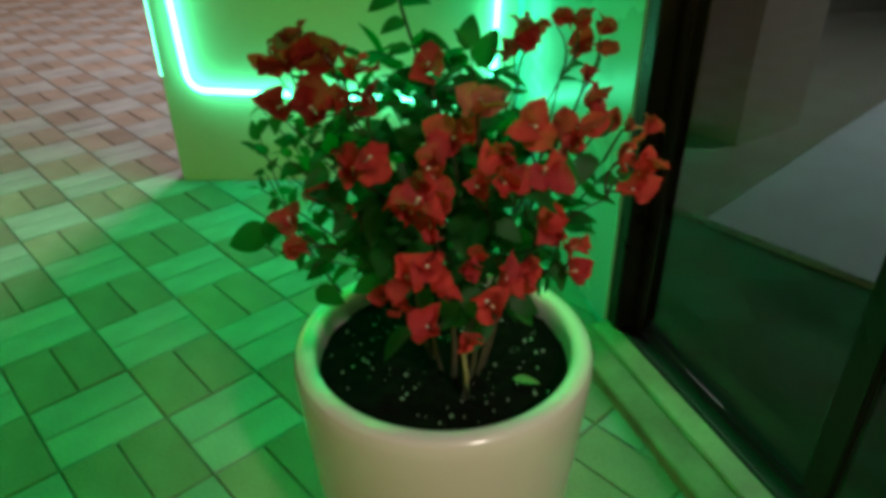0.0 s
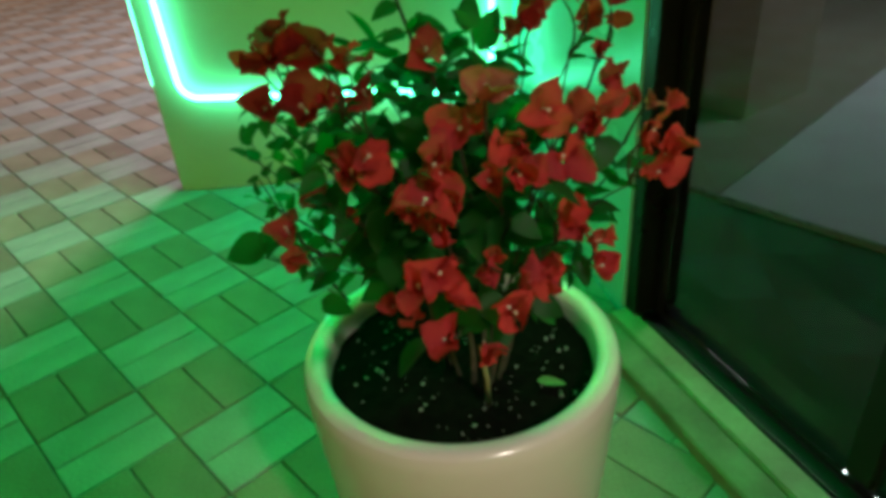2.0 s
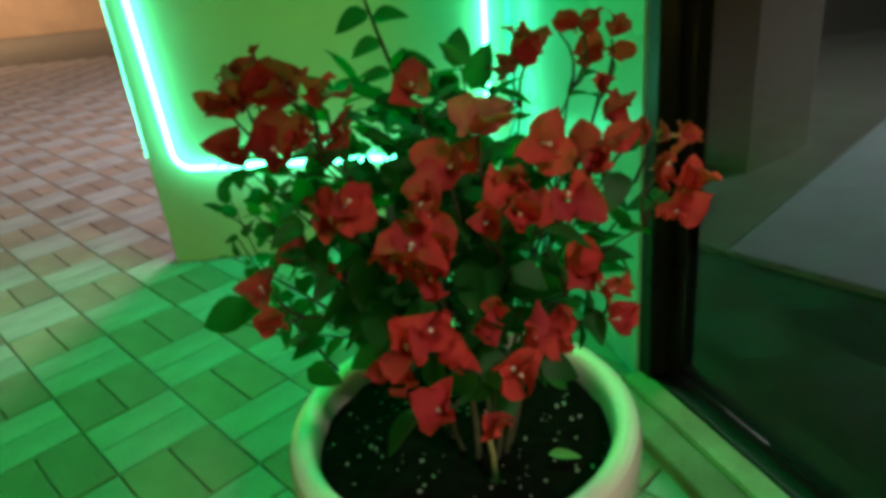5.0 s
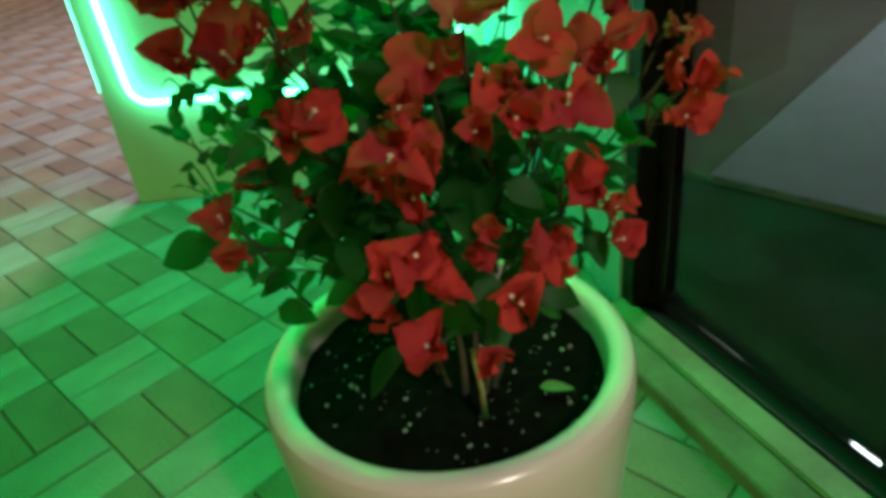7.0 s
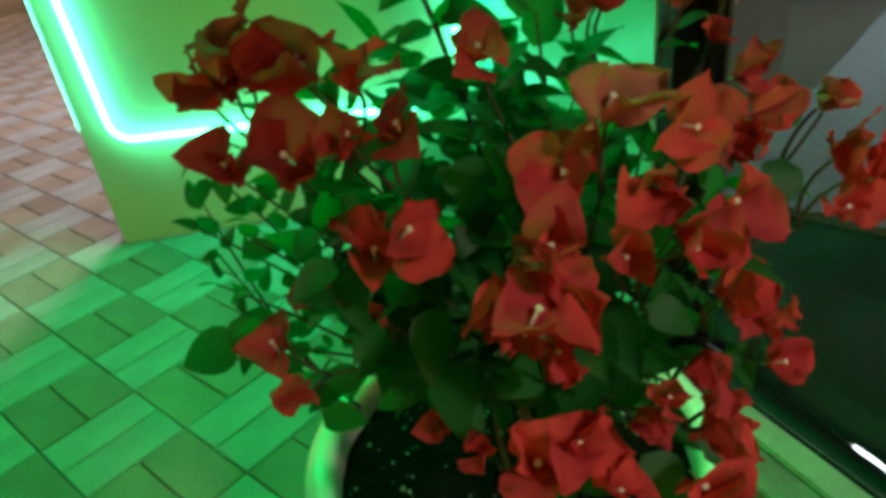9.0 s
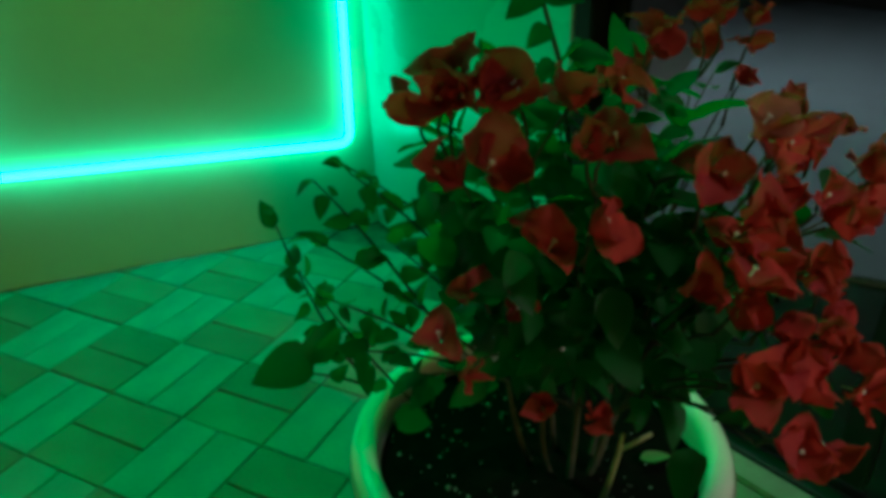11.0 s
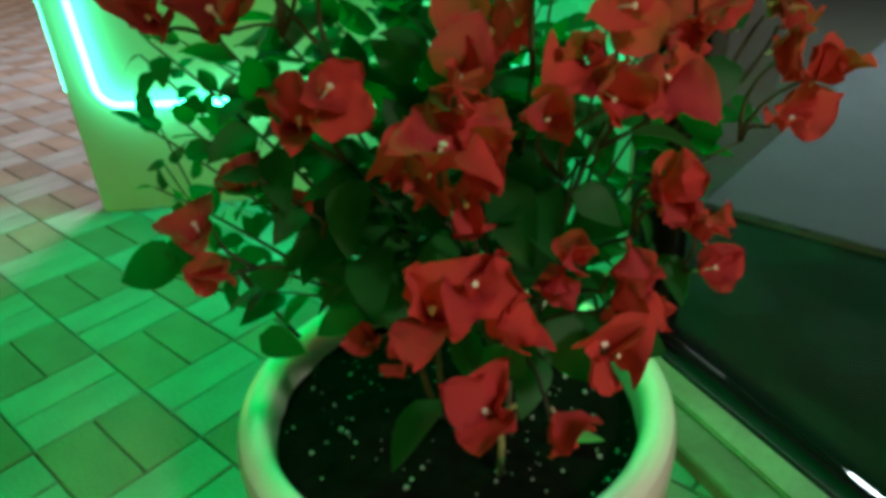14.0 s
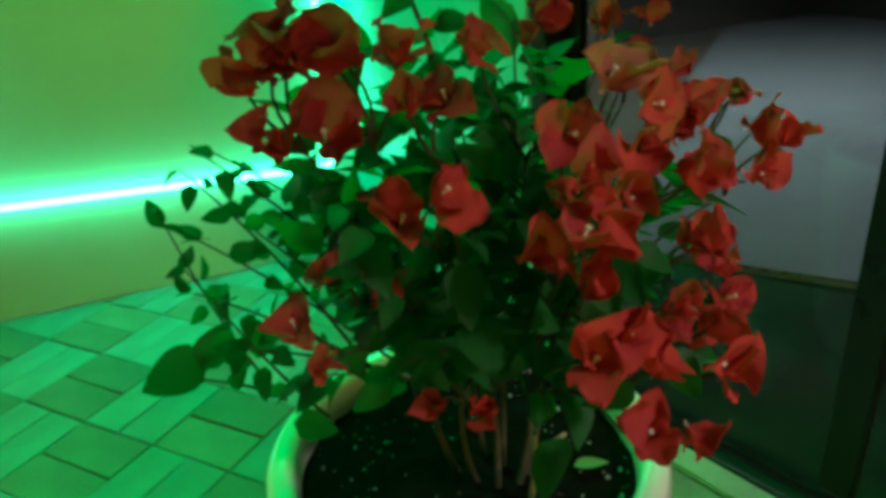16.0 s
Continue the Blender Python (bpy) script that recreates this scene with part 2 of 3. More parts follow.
leaf_door = tagged(empty("door_1"), "closed dark tinted glass door in black frame", "door", kind="structure")
part("stile", door_bar(0.046, 0.066, 0.044, 0.076, 0.04, 2.39), M_BLACK, leaf_door)
part("stile", door_bar(0.552, 0.60, 0.044, 0.076, 0.063, 2.329), M_BLACK, leaf_door)
part("stile", door_bar(1.585, 1.615, 0.044, 0.076, 0.04, 2.39), M_BLACK, leaf_door)
part("bottom_rail", door_bar(0.067, 1.584, 0.053, 0.067, 0.034, 0.046), M_MATTE, leaf_door)
part("top_rail", door_bar(0.067, 1.584, 0.044, 0.076, 2.33, 2.39), M_BLACK, leaf_door)
pane = part("pane", door_bar(0.068, 0.550, 0.056, 0.064, 0.047, 2.329, 0.0), M_GLASS, leaf_door, "dark tinted glass pane")
pane.visible_shadow = False
pane = part("pane", door_bar(0.602, 1.583, 0.056, 0.064, 0.047, 2.329, 0.0), M_GLASS, leaf_door, "dark tinted glass pane")
pane.visible_shadow = False


# ---- lobby behind the glass ----
def slab(points, z0, z1):
    bm = bmesh.new()
    low = [bm.verts.new((x, y, z0)) for x, y in points]
    top = [bm.verts.new((x, y, z1)) for x, y in points]
    bm.faces.new(low[::-1])
    bm.faces.new(top)
    for k in range(len(points)):
        j = (k + 1) % len(points)
        bm.faces.new((low[k], low[j], top[j], top[k]))
    return bm


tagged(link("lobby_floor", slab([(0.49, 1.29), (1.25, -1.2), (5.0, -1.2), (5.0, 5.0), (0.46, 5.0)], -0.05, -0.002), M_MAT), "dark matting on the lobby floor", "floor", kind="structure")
tagged(link("lobby_wall_back", box(0.42, 5.0, 0, 5.0, 5.12, 3.0), M_LOBBY_DARK), "lobby wall with its dimness put into the colour", "wall", kind="structure")
# Wall added to stop the lamp behind wall_back shining into the lobby.
tagged(link("lobby_wall_side", box(0.452, 2.2, 0, 0.56, 4.999, 3.0), M_LOBBY_DARK), "lobby wall with its dimness put into the colour", "wall", kind="structure")
tagged(link("lobby_wall_end", box(5.0, -1.2, 0, 5.12, 5.12, 3.0), M_LOBBY_DARK), "lobby wall with its dimness put into the colour", "wall", kind="structure")
tagged(link("lobby_wall_near", box(1.40, -1.3, 0, 5.0, -1.2, 3.0), M_LOBBY_DARK), "lobby wall with its dimness put into the colour", "wall", kind="structure")
# Ceiling added to close the lobby against the night sky.
tagged(link("lobby_ceiling", slab([(0.40, 1.25), (1.40, -1.3), (5.12, -1.3), (5.12, 5.12), (0.40, 5.12)], 3.0, 3.1), M_LOBBY_DARK), "added lobby ceiling in dimmed colour", "ceiling", kind="structure")
platform = tagged(empty("lobby_platform"), "pale raised lobby floor with a bright metal nosing", "platform", kind="structure")
part("deck", slab([(0.79, 1.83), (1.42, 1.08), (4.985, 4.17), (4.985, 4.985), (4.05, 4.985)], -0.001, 0.02), M_CLOTH, platform)
# The diagonal edge against the deck draws a shadow boundary on the floor.
part("tiles", slab([(0.575, 2.086), (0.787, 1.834), (4.046, 4.985), (0.575, 4.985)], -0.001, 0.019), M_SHADED_TILE, platform, "tan floor tiles with shade put into their colour")
part("nosing", tube([(0.575, 2.076, 0.018), (1.418, 1.072, 0.018)], 0.0022, sides=6), M_STEEL, platform, "bright metal edge strip")
tagged(link("lobby_pillar", slab([(1.10, 2.42), (1.44, 2.66), (1.25, 2.95), (0.91, 2.71)], 0, 3.0), M_LOBBY_WALL), "brown plastered pillar in the lobby", "pillar", kind="structure")
tagged(link("wall_front", along(DOOR_END, DOOR_END + DOOR_WAY * 4, 0.15, 0, 3.0, 0.003, -0.88), M_WALL), "plain cream wall beyond the door", "wall", kind="structure")
tagged(link("wall_far", box(-40, 13.2, 0, 10, 13.6, 5.0), M_FAR), "distant tan rendered wall across the square", "wall", kind="structure")


# ---- pot ----
POT = Vector((0.003, 0.711, 0))
pot = tagged(empty("flower_pot", *POT), "glossy white ceramic flower pot on brick paving", "pot")
part("body", lathe([(0.142, 0.0), (0.150, 0.003), (0.157, 0.012), (0.163, 0.05), (0.171, 0.13), (0.178, 0.22), (0.185, 0.31), (0.1895, 0.37), (0.191, 0.402), (0.1905, 0.414), (0.188, 0.422)], 96, True), M_POT, pot, smooth=True)
part("rim", lathe([(0.1878, 0.4216), (0.184, 0.4265), (0.176, 0.4285), (0.170, 0.4275), (0.165, 0.424), (0.1622, 0.417), (0.161, 0.405), (0.160, 0.38), (0.158, 0.30), (0.150, 0.2)], 96), M_POT, pot, "rounded glazed rim", smooth=True)

# ---- neon ----
neon = tagged(empty("neon_frame", 0, FRONT, 0), "bright green white neon tube outlining the wall panel", "neon light")
def led(points, r=0.0085):
    return tube(points, r, sides=10)
def arc(cx, cz, r, a0, a1, n=8):
    return [(cx + r * math.cos(radians(a0 + (a1 - a0) * k / n)), -0.030, cz + r * math.sin(radians(a0 + (a1 - a0) * k / n))) for k in range(n + 1)]
part("tube", led([(-0.862, -0.030, 1.9), (-0.814, -0.030, 0.40)] + arc(-0.755, 0.384, 0.058, 180, 268) + [(0.10, -0.030, 0.284)] + arc(0.122, 0.318, 0.034, 272, 360) + [(0.168, -0.030, 0.65), (0.195, -0.030, 1.9), (-0.862, -0.030, 1.9)]), M_LED, neon)
part("tube", led([(-0.912, 0.03, 0.36), (-0.912, 0.03, 1.9)], 0.006), M_LED, neon)


# ---- plant ----
AXIS = Vector((0.0, 0.66, 0.53))
plant = tagged(empty("bougainvillea", 0.02, 0.68, 0.397), "bushy bougainvillea with red papery bracts in white pot", "plant")
BASE = Vector(plant.location)


def sheet(length, width, tip, cup, droop, rows=6, cols=4, wave=0.0, notch=0.0, seed=0, peak=0.72, full=0.8):
    """A leaf or bract along +y from its stalk, face up."""
    rnd = random.Random(seed)
    bm = bmesh.new()
    ph = rnd.uniform(0, 6.28)
    grid = []
    for i in range(rows + 1):
        t = i / rows
        w = width * (math.sin(math.pi * t ** peak) ** full if 0 < t < 1 else 0.0)
        w *= (1 - tip * t)
        row = []
        for j in range(cols + 1):
            s = 2 * j / cols - 1
            x = s * w * 0.5
            y = length * (t + notch * abs(s) * (1 - t) * -0.25)
            z = cup * abs(s) ** 1.5 * w - droop * length * t * t + wave * length * math.sin(ph + 7 * t + 2.5 * s) * abs(s)
            row.append(bm.verts.new((x, y, z)))
        grid.append(row)
    for a, b in zip(grid, grid[1:]):
        for j in range(cols):
            bm.faces.new((a[j], a[j + 1], b[j + 1], b[j]))
    bmesh.ops.remove_doubles(bm, verts=bm.verts, dist=1e-5)
    return bm


def mesh_of(name, bm, material):
    me = bpy.data.meshes.new(name)
    bm.normal_update()
    bm.to_mesh(me)
    bm.free()
    for f in me.polygons:
        f.use_smooth = True
    me.materials.append(material)
    return me


LEAVES = [mesh_of("leaf", sheet(1.0, 0.60 + 0.05 * k, 0.22, 0.22 - 0.05 * k, 0.05 + 0.12 * k, wave=0.025, seed=k, peak=0.74, full=0.72), M_LEAF) for k in range(5)]


def bract_sheet(width, fold, curl, ruffle, seed, rows=12, cols=10):
    """A papery, pointed bract, folded along its midrib and wavy along its rim."""
    rnd = random.Random(seed)
    p1, p2 = rnd.uniform(0, 6.28), rnd.uniform(0, 6.28)
    lean = rnd.uniform(-0.12, 0.12)
    bm = bmesh.new()
    grid = []
    for i in range(rows + 1):
        y = (i / rows) ** 0.9
        w = width * math.sin(math.pi * y ** 0.88) ** 0.56 * (1 - 0.06 * y) if 0 < y < 1 else 0.0
        row = []
        for j in range(cols + 1):
            t = 2 * j / cols - 1
            rim = t * t
            z = fold * w * 0.5 * abs(t) ** 1.6 + curl * y * y + 0.12 * math.sin(math.pi * y)
            z += ruffle * rim * (math.sin(p1 + 8 * y + 3 * t) + 0.7 * math.sin(p2 + 17 * y - 4 * t))
            z += 0.010 * math.sin(26 * y + 9 * abs(t)) * abs(t) * (1 - rim)
            row.append(bm.verts.new((t * w * 0.5 + lean * y * y, y * (1 + 0.04 * rim * math.sin(p2 + 11 * y)) + 0.07 * (1 - abs(t)) ** 3 * max(0.0, y - 0.8) * 5, z)))
        grid.append(row)
    for r0, r1 in zip(grid, grid[1:]):
        for j in range(cols):
            bm.faces.new((r0[j], r0[j + 1], r1[j + 1], r1[j]))
    bmesh.ops.remove_doubles(bm, verts=bm.verts, dist=1e-5)
    return bm


BRACTS = [mesh_of("bract", bract_sheet(0.92 + 0.05 * (k % 5), 0.15 + 0.18 * (k % 4), 0.45 - 0.10 * k, 0.075 + 0.025 * (k % 3), 60 + k), M_BRACT) for k in range(10)]


def floret_mesh():
    """A slender tube that opens into a small five-lobed star."""
    bm = tube([(0, 0, -0.1), (0.03, 0.02, 0.20), (0.06, 0.05, 0.42)], 0.020, 0.026, 6)
    for k in range(5):
        a = 1.257 * k
        bmesh.ops.create_cone(bm, cap_ends=True, segments=5, radius1=0.030, radius2=0.016, depth=0.025, matrix=pose(0.06 + 0.040 * math.cos(a), 0.05 + 0.040 * math.sin(a), 0.425))
    return mesh_of("floret", bm, M_FLORET)


FLORET = floret_mesh()
rng = random.Random(7)


def put(name, me, place, normal, along_to, size, roll=0.0):
    """A flat piece at a place, its face towards normal and its tip towards along_to."""
    z = Vector(normal).normalized()
    y = Vector(along_to)
    y = (y - z * y.dot(z))
    y = y.normalized() if y.length > 1e-4 else z.orthogonal().normalized()
    x = y.cross(z)
    m = Matrix(((x.x, y.x, z.x, place.x), (x.y, y.y, z.y, place.y), (x.z, y.z, z.z, place.z), (0, 0, 0, 1)))
    ob = new(name, me)
    ob.parent = plant
    ob.matrix_basis = Matrix.Translation(-BASE) @ m @ pose(0, 0, 0, 0, 0, roll) @ Matrix.Scale(size, 4)
    return ob


def rand_dir(up=0.3):
    return Vector((rng.gauss(0, 1), rng.gauss(0, 1), rng.gauss(up, 1))).normalized()


def leaf(place, out, size=None, turn=0.0):
    n = (Vector((0.1 * turn, -0.9 * turn, 0.7)) + 1.0 * rand_dir() + 0.35 * out).normalized()
    return put("leaf", rng.choice(LEAVES), place, n, out + 0.7 * rand_dir(-0.2), size or rng.uniform(0.022, 0.040))


def bloom(place, size=1.0, face=None, faded=False, florets=1):
    place = Vector(place)
    out = (place - AXIS).normalized()
    n = Vector(face) if face else (0.8 * out + Vector((0, -0.35, 0.1)) + 0.75 * rand_dir(0))
    ob = put("bloom", FLORET, place - n.normalized() * 0.010, n, rand_dir(), rng.uniform(0.0230, 0.0275) * size, 0)
    for k in range(florets - 1):
        extra = new("floret", FLORET)
        extra.parent = ob
        extra.matrix_basis = pose(-0.20 + 0.1 * k, 0.16, 0.0, 8, -14, 70)
    opening = rng.uniform(36, 70)
    for a in range(3):
        petal = new("bract", rng.choice(BRACTS))
        petal.parent = ob
        if faded:
            petal.material_slots[0].link = "OBJECT"
            petal.material_slots[0].material = M_FADED
        petal.matrix_basis = pose(0, 0, 0.02, 0, 0, 120 * a + rng.uniform(-22, 22)) @ pose(0, 0.05, 0, opening + rng.uniform(-24, 20), rng.uniform(-22, 22), 0) @ Matrix.Scale(rng.uniform(0.82, 1.1), 4)
    return ob


def bend(a, b, lift, n=9, seed=0):
    rnd = random.Random(seed)
    a, b = Vector(a), Vector(b)
    mid = a.lerp(b, 0.45) + Vector((rnd.uniform(-1, 1), rnd.uniform(-1, 1), 0)) * 0.015 + Vector((0, 0, lift))
    return [(1 - t) ** 2 * a + 2 * t * (1 - t) * mid + t * t * b for t in (k / n for k in range(n + 1))]


STALKS = [BASE + Vector(v) for v in ((0.02, -0.04, 0.09), (-0.03, -0.01, 0.11), (0.05, 0.0, 0.12), (-0.05, 0.03, 0.1), (0.0, 0.04, 0.14), (0.04, -0.03, 0.10), (-0.01, -0.03, 0.12), (0.02, 0.01, 0.15))]
for k, s in enumerate(STALKS):
    foot = BASE + Vector((s.x - BASE.x, s.y - BASE.y, 0)) * 0.55 + Vector((0, 0, -0.008))
    part("stalk", tube([p - BASE for p in bend(foot, s, 0.0, 6, k)], 0.0029 if k % 3 else 0.0038, 0.0022, 8), M_TRUNK, plant, smooth=True)
# pale pruned fork low on the plant
part("stub", tube([Vector(v) - BASE for v in ((0.030, 0.628, 0.398), (0.030, 0.618, 0.44), (0.026, 0.606, 0.48), (0.024, 0.602, 0.502))], 0.0028, 0.0022, 7), M_PALE, plant, "pale cut side shoot", smooth=True)
part("stub", tube([Vector(v) - BASE for v in ((0.026, 0.606, 0.48), (0.036, 0.596, 0.496), (0.044, 0.590, 0.506))], 0.0022, 0.0017, 7), M_PALE, plant, "pale cut side shoot", smooth=True)
count = 0


def sprig(*tips, leaves=7, big=1.0, faded=False, face=None, florets=1, twin=0.15):
    """A twig from the nearest stalk to a group of blooms."""
    global count
    count += 1
    tips = [Vector(t) for t in tips]
    mid = sum(tips, Vector()) / len(tips)
    root = min(STALKS, key=lambda s: (Vector((s.x, s.y, 0)) - Vector((mid.x, mid.y, 0))).length)
    inner = mid.lerp(root, 0.16)
    line = bend(root, inner, 0.05, 10, count)
    part("twig", tube([p - BASE for p in line], 0.0015, 0.0009, 6), M_STEM, plant, smooth=True)
    for t in tips:
        end = t - (t - AXIS).normalized() * 0.010
        part("twig", tube([p - BASE for p in bend(inner, end, 0.006, 4, count)], 0.0015, 0.0009, 5), M_STEM, plant, smooth=True)
        bloom(t, big, face, faded, florets)
        if rng.random() < twin:
            bloom(t + 0.013 * rand_dir(0) - (t - AXIS).normalized() * 0.008, big * 0.85, None, faded)
    for k in range(leaves):
        p = line[3 + (k * 7) // max(1, leaves)]
        out = ((p - AXIS).normalized() + 0.9 * rand_dir(0)).normalized()
        leaf(p + out * 0.008, out)


def leafy(tip, leaves=9, lift=0.03, size=1.0, start=0.25, root=None, turn=0.4):
    """A twig with leaves alone."""
    global count
    count += 1
    tip = Vector(tip)
    root = Vector(root) if root else min(STALKS, key=lambda s: (s - tip).length)
    line = bend(root, tip, lift, 14, count)
    part("twig", tube([p - BASE for p in line], 0.0019, 0.0007, 6), M_STEM, plant, smooth=True)
    for k in range(leaves):
        t = start + (1 - start) * (k + 0.6) / leaves
        p = line[min(14, int(t * 14))]
        d = (line[min(14, int(t * 14) + 1)] - line[max(0, int(t * 14) - 1)]).normalized()
        side = d.cross(Vector((0, 0, 1))).normalized() * (1 if k % 2 else -1)
        out = (side + 0.5 * d + 0.4 * rand_dir(-0.3)).normalized()
        leaf(p + out * 0.006, out, rng.uniform(0.022, 0.036) * size, turn)
    leaf(tip, (tip - line[-3]).normalized(), 0.022 * size)


# blooms, group by group
sprig((-0.145, 0.604, 0.800), (-0.120, 0.597, 0.819), (-0.138, 0.585, 0.772), (-0.132, 0.600, 0.808), leaves=9, big=1.25)
sprig((-0.092, 0.579, 0.812), (-0.070, 0.558, 0.813), (-0.106, 0.577, 0.771), (-0.104, 0.585, 0.818), leaves=9, big=1.2)
sprig((-0.075, 0.527, 0.797), (-0.055, 0.538, 0.793), leaves=7, big=0.95)
sprig((-0.076, 0.562, 0.722), (-0.058, 0.535, 0.742), leaves=5, big=1.1)
sprig((-0.117, 0.586, 0.685), leaves=4, big=0.62)
sprig((-0.088, 0.577, 0.669), leaves=3, big=0.62)
sprig((-0.141, 0.582, 0.662), (-0.131, 0.556, 0.645), leaves=4, big=0.95)
sprig((-0.007, 0.476, 0.757), (0.004, 0.474, 0.730), leaves=4)
sprig((-0.015, 0.466, 0.736), (-0.028, 0.487, 0.721), leaves=4, big=1.05)
sprig((-0.006, 0.474, 0.708), leaves=3, big=0.9)
sprig((0.013, 0.528, 0.764), leaves=5, big=1.1, twin=0)
sprig((0.034, 0.520, 0.792), leaves=4, faded=True, big=1.3, twin=0)
sprig((-0.006, 0.600, 0.802), (0.026, 0.550, 0.758), leaves=6)
sprig((0.053, 0.478, 0.747), (0.034, 0.500, 0.733), leaves=4)
sprig((0.090, 0.516, 0.740), (0.056, 0.522, 0.750), leaves=4, big=1.05)
sprig((0.080, 0.545, 0.765), (0.112, 0.585, 0.747), leaves=8, big=1.05)
sprig((0.144, 0.612, 0.764), (0.130, 0.566, 0.754), (0.163, 0.608, 0.748), leaves=8)
sprig((0.163, 0.549, 0.741), (0.177, 0.542, 0.733), (0.172, 0.557, 0.704), leaves=8, big=1.0)
sprig((0.170, 0.579, 0.757), leaves=2, faded=True, big=0.75, twin=0)
sprig((0.198, 0.612, 0.744), leaves=7, big=0.85)
sprig((0.084, 0.687, 0.806), (0.100, 0.700, 0.812), (0.069, 0.690, 0.792), leaves=6)
sprig((0.139, 0.682, 0.823), (0.120, 0.690, 0.826), (0.142, 0.705, 0.795), leaves=6, big=0.95)
sprig((0.158, 0.662, 0.820), (0.163, 0.674, 0.800), leaves=2, big=0.75, twin=0)
sprig((0.146, 0.656, 0.780), leaves=3, big=0.75, twin=0)
sprig((0.090, 0.510, 0.694), (0.104, 0.520, 0.680), leaves=3, big=0.95)
sprig((0.121, 0.524, 0.661), (0.122, 0.514, 0.645), leaves=3, big=0.9)
sprig((0.078, 0.516, 0.648), leaves=3, big=0.85)
sprig((0.055, 0.450, 0.676), (0.066, 0.470, 0.666), leaves=3, twin=0)
sprig((0.041, 0.428, 0.666), leaves=1, face=(0.10, -0.85, 0.45), florets=2, twin=0, big=1.0)
sprig((0.031, 0.450, 0.699), (0.024, 0.448, 0.684), leaves=2, big=0.72, twin=0)
sprig((-0.024, 0.445, 0.683), (-0.005, 0.442, 0.694), leaves=3, big=1.0, twin=0)
sprig((0.006, 0.430, 0.679), leaves=2, big=0.75, twin=0)
sprig((-0.007, 0.420, 0.652), leaves=1, face=(-0.35, -0.65, 0.55), big=0.85, twin=0)
sprig((0.024, 0.424, 0.634), leaves=0, face=(0.30, -0.55, -0.55), big=0.8, twin=0)
sprig((-0.038, 0.551, 0.582), (-0.058, 0.592, 0.566), leaves=2, big=0.85, twin=0)
# the bare shoot over the crown, with its hooked leaves
shoot = [Vector(v) for v in ((0.004, 0.668, 0.690), (-0.010, 0.660, 0.760), (-0.022, 0.653, 0.807), (-0.031, 0.656, 0.836), (-0.038, 0.660, 0.862), (-0.046, 0.668, 0.905), (-0.056, 0.680, 0.960))]
part("twig", tube([p - BASE for p in shoot], 0.0021, 0.0010, 7), M_STEM, plant, smooth=True)
for p, out, big in (((-0.020, 0.650, 0.812), (0.95, -0.1, 0.25), 0.036), ((-0.024, 0.653, 0.806), (-0.8, -0.2, 0.35), 0.026),
                    ((-0.030, 0.655, 0.830), (-0.9, 0.1, -0.3), 0.027), ((-0.034, 0.657, 0.846), (0.9, 0.1, 0.3), 0.031),
                    ((-0.036, 0.658, 0.852), (-0.9, -0.2, 0.2), 0.029), ((-0.044, 0.666, 0.893), (0.85, -0.2, 0.3), 0.034),
                    ((-0.046, 0.668, 0.905), (-0.9, 0.0, 0.1), 0.033), ((-0.052, 0.676, 0.940), (0.8, 0.2, 0.3), 0.032)):
    out = Vector(out)
    put("leaf", LEAVES[int(big * 1000) % 5], Vector(p), Vector((-0.25 * out.x, -0.55, 0.75)), out + Vector((0, 0, -0.65)), big * 0.95)
# leafy shoots
leafy((-0.218, 0.780, 0.684), 11, -0.04, 0.78, 0.25, (-0.150, 0.740, 0.500), 1.0)
leafy((-0.205, 0.745, 0.640), 7, -0.02, 0.75, 0.3, (-0.120, 0.700, 0.50), 1.0)
leafy((-0.225, 0.732, 0.552), 2, 0.01, 0.8, 0.45, (-0.150, 0.740, 0.502), 1.0)
put("leaf", LEAVES[4], Vector((-0.204, 0.722, 0.572)), Vector((0.1, -0.75, 0.65)), Vector((-1.0, -0.1, -0.16)), 0.054)
put("leaf", LEAVES[2], Vector((-0.210, 0.716, 0.566)), Vector((-0.2, -0.8, 0.5)), Vector((0.50, 0.1, 0.75)), 0.044)
put("leaf", LEAVES[3], Vector((-0.150, 0.690, 0.512)), Vector((0.0, -0.7, 0.7)), Vector((0.9, -0.3, -0.25)), 0.038)
leafy((-0.195, 0.690, 0.690), 10, 0.03, 0.8)
leafy((-0.190, 0.710, 0.730), 11, 0.02, 0.68, 0.3, (-0.09, 0.70, 0.56), 0.8)
leafy((-0.200, 0.700, 0.640), 10, 0.02, 0.66, 0.35, (-0.08, 0.68, 0.55), 0.8)
leafy((-0.170, 0.670, 0.745), 9, 0.02, 0.7, 0.4, (-0.06, 0.67, 0.60), 0.8)
leafy((-0.175, 0.655, 0.610), 8, 0.02, 0.85)
leafy((-0.165, 0.720, 0.735), 9, 0.03, 0.85)
leafy((-0.150, 0.640, 0.700), 8, 0.02, 0.9)
leafy((0.030, 0.630, 0.810), 8, 0.02)
leafy((0.125, 0.668, 0.780), 7, 0.02)
leafy((-0.130, 0.660, 0.570), 8, 0.02, 1.0)
leafy((-0.060, 0.560, 0.630), 8, 0.03)
leafy((-0.100, 0.570, 0.690), 8, 0.02)
leafy((0.010, 0.550, 0.640), 8, 0.03, 1.2)
leafy((0.050, 0.520, 0.690), 7, 0.03, 1.2)
leafy((0.020, 0.740, 0.780), 9, 0.03)
leafy((-0.080, 0.760, 0.760), 9, 0.03)
leafy((0.080, 0.720, 0.740), 8, 0.03)
leafy((0.110, 0.600, 0.715), 7, 0.02)
